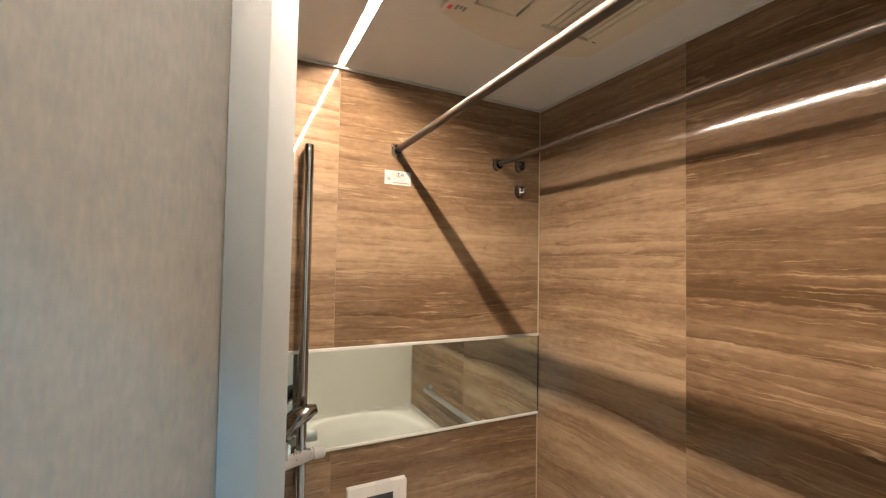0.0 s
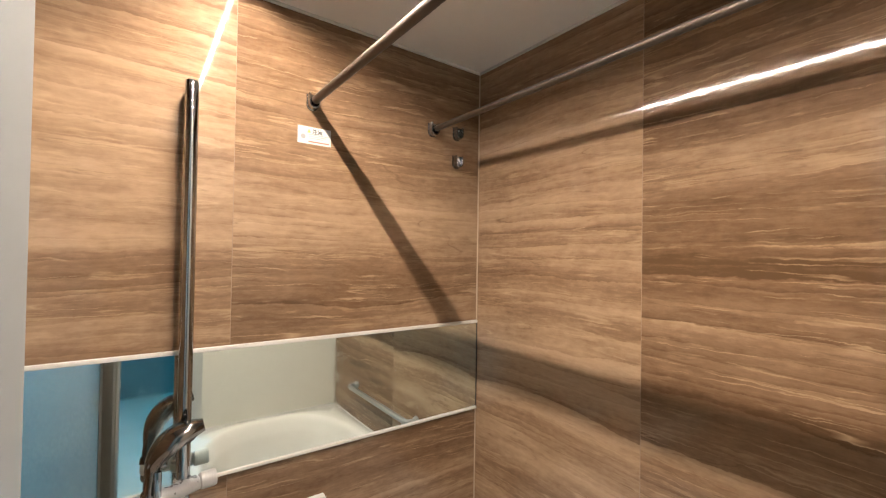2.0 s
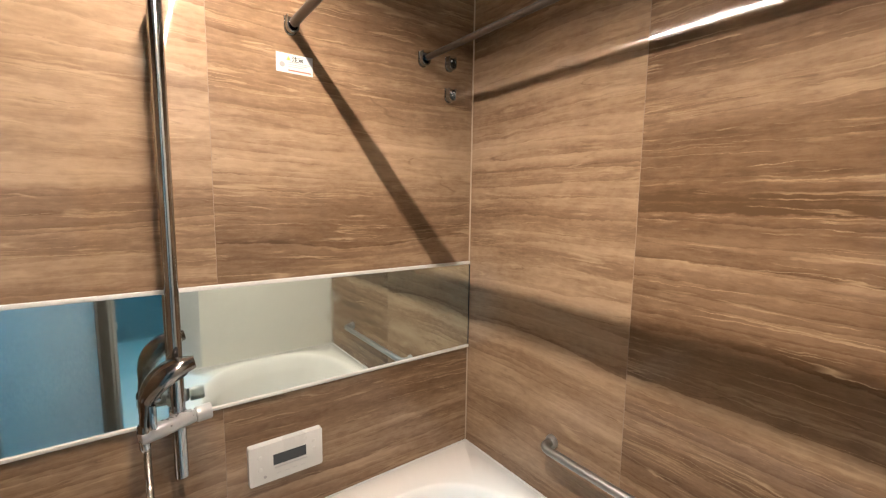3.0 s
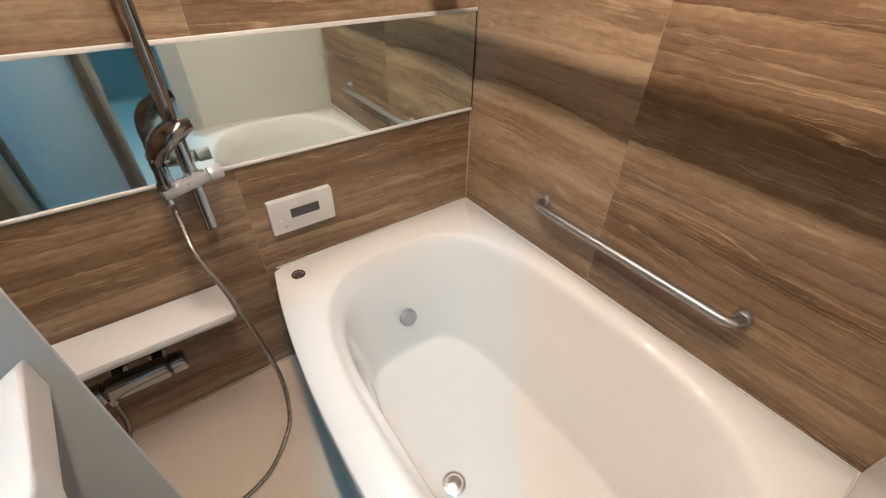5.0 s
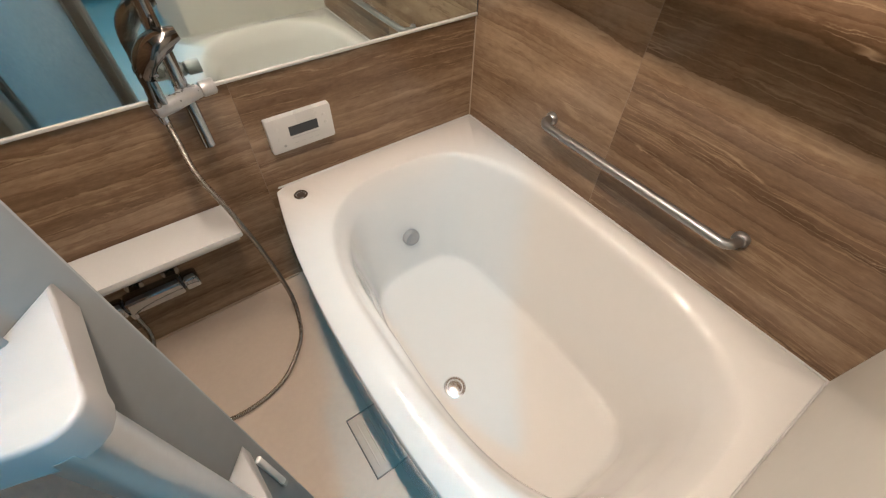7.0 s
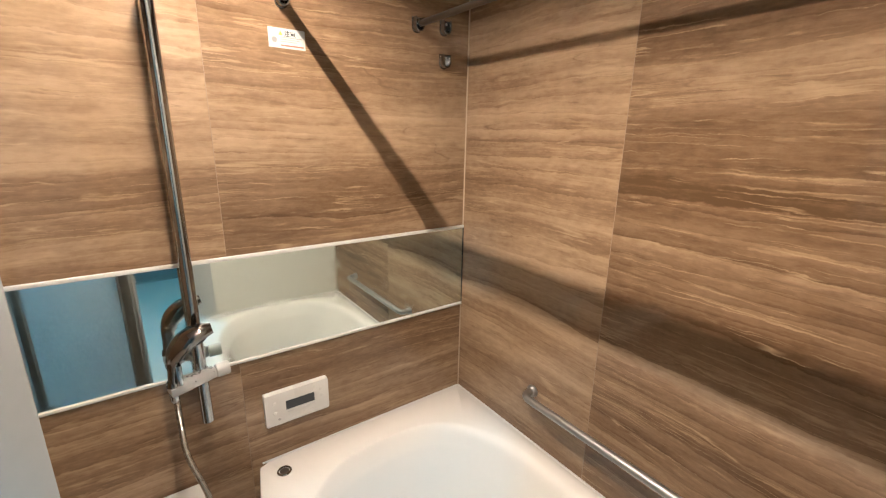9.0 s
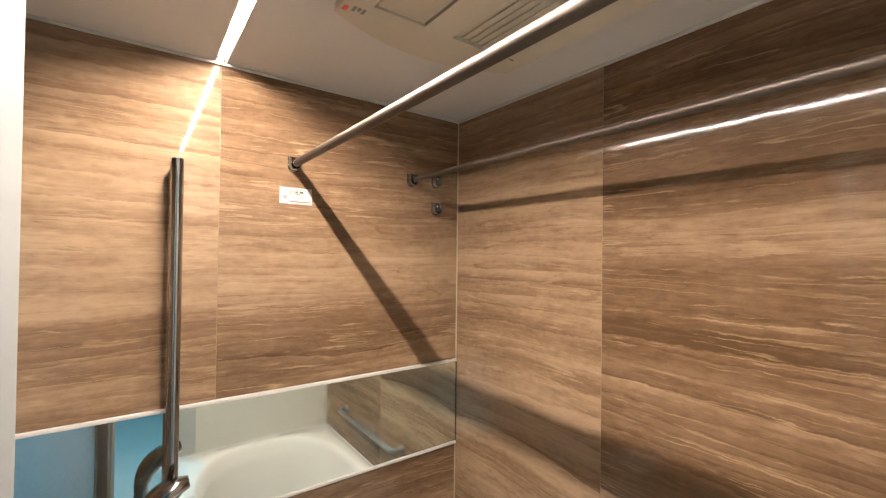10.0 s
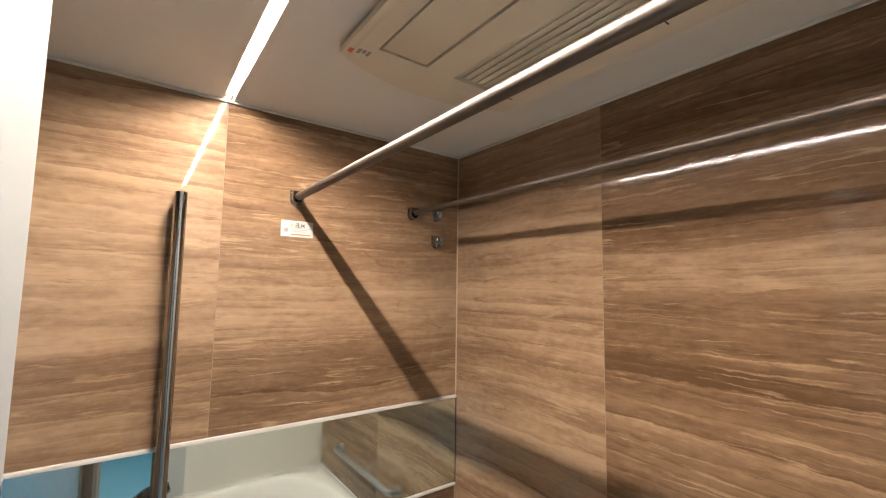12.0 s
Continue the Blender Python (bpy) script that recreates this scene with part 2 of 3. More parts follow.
def lathe(a, b, profile, seg=24, bm=None):
    """A turned solid from a to b; profile: (share of the length, radius)."""
    bm2 = bmesh.new()
    a, b = Vector(a), Vector(b)
    q = (b - a).to_track_quat("Z", "Y")
    rings = []
    for s, r in profile:
        c = a.lerp(b, s)
        rings.append([bm2.verts.new(c + q @ Vector((r * math.cos(k * math.tau / seg), r * math.sin(k * math.tau / seg), 0))) for k in range(seg)])
    for r0, r1 in zip(rings, rings[1:]):
        for k in range(seg):
            bm2.faces.new((r0[k], r0[(k + 1) % seg], r1[(k + 1) % seg], r1[k]))
    bm2.faces.new(rings[0][::-1])
    bm2.faces.new(rings[-1])
    return join(bm, bm2)


def rod(a, b, r, edge=0.0015, seg=24, bm=None):
    n = (Vector(b) - Vector(a)).length
    e = min(edge / n, 0.4)
    return lathe(a, b, [(0, r - edge), (e, r), (1 - e, r), (1, r - edge)], seg, bm)


def smooth_path(points, steps=10):
    """Catmull-Rom through the points."""
    p = [Vector(q) for q in points]
    p = [2 * p[0] - p[1]] + p + [2 * p[-1] - p[-2]]
    out = []
    for i in range(1, len(p) - 2):
        for k in range(steps):
            t = k / steps
            out.append(0.5 * (2 * p[i] + (p[i + 1] - p[i - 1]) * t + (2 * p[i - 1] - 5 * p[i] + 4 * p[i + 1] - p[i + 2]) * t * t + (3 * p[i] - p[i - 1] - 3 * p[i + 1] + p[i + 2]) * t**3))
    return out + [p[-2]]


def sweep(path, radius, seg=12, bm=None, side=None):
    """A tube along a path; radius: a number or a function of the share of the way, which may give (wide, deep)."""
    bm2 = bmesh.new()
    path = [Vector(p) for p in path]
    rings = []
    for i, c in enumerate(path):
        d = (path[min(i + 1, len(path) - 1)] - path[max(i - 1, 0)]).normalized()
        if side is None:
            side = d.orthogonal().normalized()
        side = (side - d * side.dot(d)).normalized()
        up = d.cross(side)
        r = radius(i / (len(path) - 1)) if callable(radius) else radius
        ra, rb = r if isinstance(r, tuple) else (r, r)
        rings.append([bm2.verts.new(c + side * ra * math.cos(k * math.tau / seg) + up * rb * math.sin(k * math.tau / seg)) for k in range(seg)])
    for r0, r1 in zip(rings, rings[1:]):
        for k in range(seg):
            bm2.faces.new((r0[k], r0[(k + 1) % seg], r1[(k + 1) % seg], r1[k]))
    bm2.faces.new(rings[0][::-1])
    bm2.faces.new(rings[-1])
    return join(bm, bm2)


def prism(outline, z0, z1, bevel=0.0, seg=3, matrix=None):
    """An outline in x and y, raised from z0 to z1."""
    bm = bmesh.new()
    lo = [bm.verts.new((x, y, z0)) for x, y in outline]
    hi = [bm.verts.new((x, y, z1)) for x, y in outline]
    n = len(outline)
    bm.faces.new(lo[::-1])
    top = bm.faces.new(hi)
    for i in range(n):
        bm.faces.new((lo[i], lo[(i + 1) % n], hi[(i + 1) % n], hi[i]))
    if bevel:
        bmesh.ops.bevel(bm, geom=list(top.edges), offset=bevel, segments=seg, affect="EDGES", profile=0.5)
    if matrix is not None:
        bmesh.ops.transform(bm, matrix=matrix, verts=bm.verts)
    return bm


def round_rect(x0, x1, y0, y1, r, n=6):
    pts = []
    for cx, cy, a in ((x1 - r, y1 - r, 0), (x0 + r, y1 - r, 90), (x0 + r, y0 + r, 180), (x1 - r, y0 + r, 270)):
        for k in range(n + 1):
            t = radians(a + 90 * k / n)
            pts.append((cx + r * math.cos(t), cy + r * math.sin(t)))
    return pts


# ---- structure ----
wall_n = solid("wall_north", box(-0.05, W + 0.05, FAR + 0.012, FAR + 0.07, -0.2, TOP + 0.05), M_BACK, "bathroom wall clad in brown streaked laminate panels", "wall", "structure")
wall_e = solid("wall_east", box(W + 0.012, W + 0.07, NEAR - 0.1, FAR + 0.012, -0.2, TOP + 0.05), M_BACK, "bathroom wall clad in brown streaked laminate panels above the bath", "wall", "structure")
wall_w = solid("wall_west", box(-0.07, -0.012, NEAR - 0.1, FAR + 0.012, -0.2, TOP + 0.05), M_BACK, "bathroom wall clad in brown streaked laminate panels", "wall", "structure")
bm = box(DOOR_R, W + 0.012, NEAR - 0.1, NEAR, -0.2, TOP + 0.05)
bm = box(-0.012, DOOR_L, NEAR - 0.1, NEAR, -0.2, TOP + 0.05, bm=bm)
bm = box(DOOR_L, DOOR_R, NEAR - 0.1, NEAR, DOOR_H, TOP + 0.05, bm=bm)
wall_s = solid("wall_south", bm, M_CREAM, "plain cream wall panel with a doorway beside the bath", "wall", "structure", smooth=False)

SEAM_N, SEAM_E = 0.781, 0.977
# each panel: its print's offset, lightness and haze of its gloss
for x0, x1, print_at, light in ((0.0, SEAM_N - 0.0007, 0.13, 0.575), (SEAM_N + 0.0007, W, 0.37, 0.53)):
    part("panel", box(x0, x1, FAR, FAR + 0.012, -0.05, TOP + 0.01, 0.0004, 1), M_WOOD, wall_n, smooth=False).color = (print_at, light, 0, 1)
for y0, y1, print_at, light in ((NEAR, SEAM_E - 0.0007, 0.61, 0.42), (SEAM_E + 0.0007, FAR, 0.84, 0.60)):
    part("panel", box(W, W + 0.012, y0, y1, -0.05, TOP + 0.01, 0.0004, 1), M_WOOD, wall_e, smooth=False).color = (print_at, light, 0.4 if y0 < 0.9 else 0.0, 1)
part("joint", box(SEAM_N - 0.0007, SEAM_N + 0.0007, FAR + 0.0004, FAR + 0.012, -0.05, TOP + 0.01), M_JOINT, wall_n, "thin beige joint filler", smooth=False)
part("joint", box(W + 0.0004, W + 0.012, SEAM_E - 0.0007, SEAM_E + 0.0007, -0.05, TOP + 0.01), M_JOINT, wall_e, "thin beige joint filler", smooth=False)
for y0, y1, print_at in ((NEAR, 0.92, 0.22), (0.921, FAR, 0.71)):
    part("panel", box(-0.012, 0, y0, y1, -0.05, TOP + 0.01, 0.0004, 1), M_WOOD, wall_w, smooth=False).color = (print_at, 0.5, 0, 1)

solid("trim_corner", box(W - 0.0035, W, FAR - 0.0035, FAR, RIM + 0.002, TOP - 0.008), M_SEAL, "thin beige sealant bead in the wall corner", "trim", "structure")
LX0, LX1 = 0.7645, 0.7925
bm = box(-0.07, LX0, NEAR - 0.1, FAR + 0.07, TOP, TOP + 0.06)
bm = box(LX1, W + 0.07, NEAR - 0.1, FAR + 0.07, TOP, TOP + 0.06, bm=bm)
bm = box(LX0, LX1, NEAR - 0.1, NEAR + 0.01, TOP, TOP + 0.06, bm=bm)
solid("ceiling", bm, M_CEIL, "smooth white bathroom ceiling panel", "ceiling", "structure", smooth=False)
for nm, b in (("ceiling_trim_north", (0.0, W, FAR - 0.008, FAR, TOP - 0.008, TOP)), ("ceiling_trim_east", (W - 0.008, W, NEAR, FAR - 0.008, TOP - 0.008, TOP)), ("ceiling_trim_south", (0.0, W, NEAR, NEAR + 0.008, TOP - 0.008, TOP))):
    solid(nm, box(*b, 0.002), M_TRIM, "narrow white bead where wall meets ceiling", "trim", "structure")

strip = thing("ceiling_light", ((LX0 + LX1) / 2, 0.93, TOP), "long recessed warm LED light strip, switched on", "light")
strip.location = (0, 0, 0)
part("housing", box(LX0, LX1, NEAR + 0.01, FAR, TOP + 0.018, TOP + 0.05), M_PLASTIC, strip)
# unseen sides, added to cut stray bounce out of the slot
for x0 in (LX0, LX1 - 0.0012):
    part("lining", box(x0, x0 + 0.0012, NEAR + 0.011, FAR, TOP + 0.0004, TOP + 0.018), M_ALU, strip, "added grey lining that cuts bounce inside the light slot")
LXC = (LX0 + LX1) / 2
# shallow bowed diffuser inside the slot; far end dimmed against a hot wall
bow = [(LXC + 0.0042 * math.cos(radians(a)), TOP + 0.0058 - 0.0021 * math.sin(radians(a))) for a in range(0, 181, 15)]
along = Matrix(((1, 0, 0, 0), (0, 0, -1, 0), (0, 1, 0, 0), (0, 0, 0, 1)))
for nm, ya, yb, mat, label in (("diffuser", NEAR + 0.060, FAR - 0.165, M_LED, "glowing warm white diffuser"), ("end_diffuser", FAR - 0.1648, FAR - 0.002, M_LED_END, "end of the diffuser, dimmed to soften the wall's hot spot")):
    part(nm, prism(bow + [(LXC - 0.0042, TOP + 0.009), (LXC + 0.0042, TOP + 0.009)], -yb, -ya, matrix=along), mat, strip, label)

# changing room beyond the doorway, plain
OUT = -2.0
solid("floor_changing_room", box(-0.6, 1.4, OUT, NEAR - 0.1, -0.25, -0.0), M_OUTFLOOR, "plain pale floor of the changing room", "floor", "structure", smooth=False)
solid("ceiling_changing_room", box(-0.6, 1.4, OUT, NEAR - 0.1, 2.5, 2.56), M_OUT, "plain changing room ceiling", "ceiling", "structure", smooth=False)
for nm, b in (("wall_changing_room_west", (-0.66, -0.6, OUT, NEAR - 0.1, -0.25, 2.56)), ("wall_changing_room_east", (1.4, 1.46, OUT, NEAR - 0.1, -0.25, 2.56)), ("wall_changing_room_south", (-0.66, 1.46, OUT - 0.06, OUT, -0.25, 2.56))):
    solid(nm, box(*b), M_OUTDARK if "south" in nm else M_OUT, "plain pale wall of the changing room", "wall", "structure", smooth=False)
bm = box(-0.6, -0.012, NEAR - 0.16, NEAR - 0.1, 0, 2.5)
bm = box(-0.012, DOOR_L - 0.03, NEAR - 0.16, NEAR - 0.1, 0, 2.5, bm=bm)
bm = box(DOOR_R + 0.03, 1.4, NEAR - 0.16, NEAR - 0.1, 0, 2.5, bm=bm)
bm = box(DOOR_L - 0.03, DOOR_R + 0.03, NEAR - 0.16, NEAR - 0.1, DOOR_H + 0.03, 2.5, bm=bm)
solid("wall_changing_room_north", bm, M_OUT, "plain pale wall round the bathroom door", "wall", "structure", smooth=False)

# floor of the washing place, with a hole for the drain
DX0, DX1, DY0, DY1 = 0.664, 0.775, 0.772, 0.972
bm = box(0, DX0, NEAR - 0.1, FAR, -0.1, 0)
bm = box(DX0, 0.80, NEAR - 0.1, DY0, -0.1, 0, bm=bm)
bm = box(DX0, 0.80, DY1, FAR, -0.1, 0, bm=bm)
bm = box(DX1, 0.80, DY0, DY1, -0.1, 0, bm=bm)
bm = box(DX0, DX1, DY0, DY1, -0.1, -0.03, bm=bm)
solid("floor", bm, M_FLOOR, "matt beige moulded shower floor", "floor", "structure", smooth=False)
solid("floor_trim", box(0, 0.775, FAR - 0.008, FAR, 0, 0.006, 0.002), M_SEAL, "beige sealant bead where floor meets wall", "trim", "structure")

drain = thing("floor_drain", (0, 0, 0), "beige drain cover set into the shower floor", "drain")
part("cover", box(DX0 + 0.003, DX1 - 0.003, DY0 + 0.003, DY1 - 0.003, -0.012, -0.001, 0.002), M_FLOOR, drain)
for k in range(4):
    part("ridge", box(DX0 + 0.022 + k * 0.020, DX0 + 0.026 + k * 0.020, DY0 + 0.03, DY1 - 0.03, -0.002, 0.0006, 0.0008, 1), M_FLOOR, drain)
# black block under the cover gives its gap the colour of shade
part("gap", box(DX0 + 0.0005, DX1 - 0.0005, DY0 + 0.0005, DY1 - 0.0005, -0.03, -0.012), M_BLACK, drain, "black fill for the shade in the gap round the cover")


# ---- bathtub ----
def front_edge(y):
    """x of the bath's bowed front edge."""
    s = (y - NEAR) / (FAR - NEAR)
    return 0.796 - 0.070 * (1 - abs(2 * s - 0.95) ** 2.2) if 0 <= s <= 1 else 0.796


def outer_at(cx, cy, t):
    dx, dy = math.cos(t), math.sin(t)
    k = 9.0
    if dx > 1e-9:
        k = min(k, (W - cx) / dx)
    if dy > 1e-9:
        k = min(k, (FAR - cy) / dy)
    if dy < -1e-9:
        k = min(k, (NEAR - cy) / dy)
    if dx < -1e-9:
        q = (cx - 0.755) / -dx
        for _ in range(12):
            q = (front_edge(max(NEAR, min(FAR, cy + q * dy))) - cx) / dx
        k = min(k, q)
    return cx + k * dx, cy + k * dy


def egg(cx, cy, xl, xr, yn, yf, n, t):
    """A rounded box that reaches from xl to xr and yn to yf, seen from (cx, cy) at the angle t."""
    c, s = math.cos(t), math.sin(t)
    ax, ay = (xr - cx if c > 0 else cx - xl), (yf - cy if s > 0 else cy - yn)
    r = (abs(c / ax) ** n + abs(s / ay) ** n) ** (-1 / n)
    return cx + r * c, cy + r * s


def bathtub():
    tub = thing("bathtub", (0, 0, 0), "white acrylic built-in bathtub with a bowed front", "bathtub")
    cx, cy = 1.185, 0.90
    corners = [math.atan2(y - cy, x - cx) for x, y in ((W, FAR), (0.793, FAR), (0.793, NEAR), (W, NEAR))]
    ts = sorted([k * math.tau / 120 - math.pi for k in range(120)] + corners)
    rings = [[(*outer_at(cx, cy, t), RIM - 0.045) for t in ts], [(*outer_at(cx, cy, t), RIM - 0.004) for t in ts]]
    rings.append([(x + (cx - x) * 0.006, y + (cy - y) * 0.006, RIM) for x, y, _ in rings[0]])
    # a low crest along the inner edge of the bowed front, fading out towards both ends
    crest = {0.022: 0.003, 0.034: 0.013, 0.050: 0.030, 0.066: 0.036, 0.080: 0.022}

    def in_front(t):
        k = max(0.0, 1 - abs(abs(t) - math.pi + (0.25 if t > 0 else -0.25)) / 1.15) if abs(t) > 1.2 else 0.0
        return k * k * (3 - 2 * k) if k < 0.5 else min(1.0, 0.5 + (k - 0.5) * 1.6)

    # depth under the rim, left, right, near, far, squareness
    for dz, xl, xr, yn, yf, n in (
            (0.0, 0.806, 1.562, 0.296, 1.484, 2.9), (0.0010, 0.810, 1.5535, 0.299, 1.482, 2.9), (0.0032, 0.815, 1.546, 0.303, 1.480, 2.9), (0.012, 0.823, 1.535, 0.311, 1.476, 2.9),
            (0.022, 0.829, 1.530, 0.318, 1.472, 2.9), (0.034, 0.835, 1.5265, 0.325, 1.467, 2.9), (0.050, 0.843, 1.5235, 0.334, 1.461, 2.9), (0.066, 0.851, 1.520, 0.342, 1.455, 2.9), (0.080, 0.856, 1.517, 0.348, 1.450, 2.9),
            (0.20, 0.880, 1.484, 0.372, 1.426, 3.0), (0.33, 0.906, 1.444, 0.395, 1.402, 3.2), (0.405, 0.924, 1.418, 0.412, 1.388, 3.5), (0.430, 0.932, 1.408, 0.420, 1.382, 3.7),
            (0.440, 0.940, 1.401, 0.430, 1.376, 3.9), (0.4445, 0.950, 1.392, 0.442, 1.368, 4.0), (0.447, 0.975, 1.373, 0.47, 1.345, 4.0), (0.448, 1.10, 1.26, 0.75, 1.10, 3.0)):
        rings.append([(*egg(cx, cy, xl, xr, yn, yf, n, t), RIM - dz + crest.get(dz, 0.0) * in_front(t)) for t in ts])
    bm = bmesh.new()
    vs = [[bm.verts.new(p) for p in r] for r in rings]
    n = len(ts)
    for a, b in zip(vs, vs[1:]):
        for k in range(n):
            bm.faces.new((a[k], a[(k + 1) % n], b[(k + 1) % n], b[k]))
    bm.faces.new(vs[-1])
    me = mesh_of("shell", bm, M_TUB, True)
    me.set_sharp_from_angle(angle=radians(60))
    shell = new("shell", me)
    shell.parent = tub
    # front panel under the rim
    ys = [NEAR + 0.002 + (FAR - NEAR - 0.004) * k / 30 for k in range(31)]
    pts = [(front_edge(y) + 0.012, y) for y in ys] + [(front_edge(y) + 0.03, y) for y in ys[::-1]]
    part("front_panel", prism(pts, 0.001, RIM - 0.042), M_TUB, tub)
    # push button of the plug, set in the rim
    bx, by = 0.860, 1.528
    btn = part("plug_button", lathe((bx, by, RIM - 0.004), (bx, by, RIM + 0.004), [(0, 0.022), (0.7, 0.022), (1, 0.0195), (1, 0.0165), (0.35, 0.0155)]), M_CHROME, tub, "round chrome push button")
    part("button_cap", lathe((bx, by, RIM - 0.002), (bx, by, RIM + 0.001), [(0, 0.0145), (0.8, 0.0145), (1, 0.013)]), M_SATIN, btn)
    # circulation port at the far end and the plug
    c, ax = Vector((1.180, 1.392, 0.146)), Vector((0, -1, 0.16)).normalized()
    port = part("circulation_port", lathe(c - ax * 0.01, c + ax * 0.014, [(0, 0.033), (0.7, 0.033), (1, 0.029)]), M_GREY, tub, "round grey water port")
    part("port_cap", lathe(c + ax * 0.008, c + ax * 0.015, [(0, 0.022), (0.7, 0.022), (1, 0.019)]), M_GREY, port)
    px, py, pz = 1.012, 0.872, -0.022
    plug = part("waste_ring", lathe((px, py, pz - 0.006), (px, py, pz + 0.005), [(0, 0.038), (0.8, 0.037), (1, 0.033), (1, 0.027), (0.3, 0.026)]), M_BRIGHT, tub, "chrome waste outlet")
    part("plug", lathe((px, py, pz - 0.006), (px, py, pz + 0.006), [(0, 0.024), (0.8, 0.024), (1, 0.018)]), M_BRIGHT, plug)
    return tub


bathtub()

# sealant along the bath
solid("seal_north", box(0.812, W, FAR - 0.005, FAR, RIM - 0.001, RIM + 0.004, 0.0015), M_TRIM, "pale sealant bead between bath and wall", "trim", "structure")
solid("seal_east", box(W - 0.005, W, NEAR, FAR - 0.005, RIM - 0.001, RIM + 0.004, 0.0015), M_TRIM, "pale sealant bead between bath and wall", "trim", "structure")
solid("seal_south", box(0.80, W - 0.005, NEAR, NEAR + 0.005, RIM - 0.001, RIM + 0.004, 0.0015), M_TRIM, "pale sealant bead between bath and wall", "trim", "structure")

# ---- mirror ----
MZ0, MZ1 = 0.806, 1.108
mirror = thing("mirror", (0, 0, 0), "long horizontal wall mirror with white edge strips, slightly stained", "mirror")
part("glass", box(0.004, W - 0.006, FAR - 0.007, FAR - 0.001, MZ0, MZ1, 0.0005, 1), M_MIRROR, mirror, smooth=False)
part("top_strip", box(0.002, W - 0.004, FAR - 0.011, FAR - 0.0005, MZ1, MZ1 + 0.010, 0.002), M_TRIM, mirror, "narrow white strip")
part("bottom_strip", box(0.002, W - 0.004, FAR - 0.012, FAR - 0.0005, MZ0 - 0.009, MZ0, 0.002), M_TRIM, mirror, "narrow white strip")
# black strip fills the corner gap, standing in for its shade
part("end_gap_fill", box(W - 0.006, W - 0.001, FAR - 0.006, FAR - 0.0005, MZ0, MZ1), M_BLACK, mirror, "black strip for the shade in the gap at the wall corner")


# ---- drying rods ----
def rod_bracket(bm_x, z, group="rod brackets"):
    b = thing("rod_bracket", (bm_x, FAR, z), "small chrome drying rod holder screwed to the wall", "bracket", group)
    outline = [(0.015 * math.cos(radians(a)), -0.006 + 0.015 * math.sin(radians(a))) for a in range(180, 361, 15)] + [(0.015, 0.020), (-0.015, 0.020)]
    stand = Matrix.Rotation(radians(90), 4, "X")
    part("plate", prism([(x * 1.12, y * 1.12) for x, y in outline], 0.0, 0.004, 0.0012, 2, stand), M_DARKCHROME, b)
    # U-shaped cup, open at the top, with a dark inside
    def arc(r, a0, a1, step):
        return [(r * math.cos(radians(a)), -0.006 + r * math.sin(radians(a))) for a in range(a0, a1 + step, step)]
    rim = [(-0.015, 0.020)] + arc(0.015, 180, 360, 15) + [(0.015, 0.020), (0.0118, 0.020)] + arc(0.0118, 360, 180, -15) + [(-0.0118, 0.020)]
    part("cup", prism(rim, 0.0035, 0.024, 0.0006, 1, stand), M_CHROME, b)
    part("socket", prism([(x * 0.77, y * 0.77) for x, y in outline], 0.004, 0.009, 0.001, 1, stand), M_DARKCHROME, b)
    part("screw", rod((0.004, -0.008, 0.010), (0.004, -0.012, 0.010), 0.004, 0.001, 12), M_BRIGHT, b)
    return b


RZ = 1.777
first = rod_bracket(0.977, RZ)
for x, z in ((1.388, RZ), (1.493, 1.782), (1.493, 1.682)):
    copy_thing(first, Matrix.Translation((x, FAR, z)))
for x in (0.977, 1.388):
    r = thing("drying_rod", (x, 0.93, RZ), "thin brushed steel clothes drying rod under the ceiling", "rod", "drying rods")
    part("tube", rod((0, FAR - 0.02 - 0.93, 0), (0, NEAR + 0.02 - 0.93, 0), 0.0112 if x < 1 else 0.0090, 0.001, 28), M_SATIN, r)
    for s, y in ((1, FAR - 0.022 - 0.93), (-1, NEAR + 0.016 - 0.93)):
        part("end_cap", rod((0, y + s * 0.004, 0), (0, y - s * 0.010, 0), 0.0116 if x < 1 else 0.0114, 0.001, 24), M_DARKCHROME, r)
for x in (0.977, 1.388):
    copy_thing(first, Matrix.Translation((x, NEAR, RZ)) @ Matrix.Rotation(math.pi, 4, "Z"))


# ---- grab bar ----
def grab_bar():
    g = thing("grab_bar", (W, 0.884, 0.619), "brushed stainless steel grab bar on the wall above the bath", "grab bar")
    h, o = 0.310, 0.050
    pts = [(0, h, 0), (-0.02, h, 0)] + [(-o + 0.028 * (1 - math.sin(radians(a))) , h - 0.028 * (1 - math.cos(radians(a))), 0) for a in range(0, 91, 15)]
    pts += [(x, -y, z) for x, y, z in pts[::-1]]
    part("bar", sweep(pts, 0.0125, 20), M_BAR, g)
    for s in (1, -1):
        f = part("flange", lathe((0, s * h, 0), (-0.014, s * h, 0), [(0, 0.0205), (0.5, 0.0205), (1, 0.0155)]), M_BAR, g)
    return g


grab_bar()


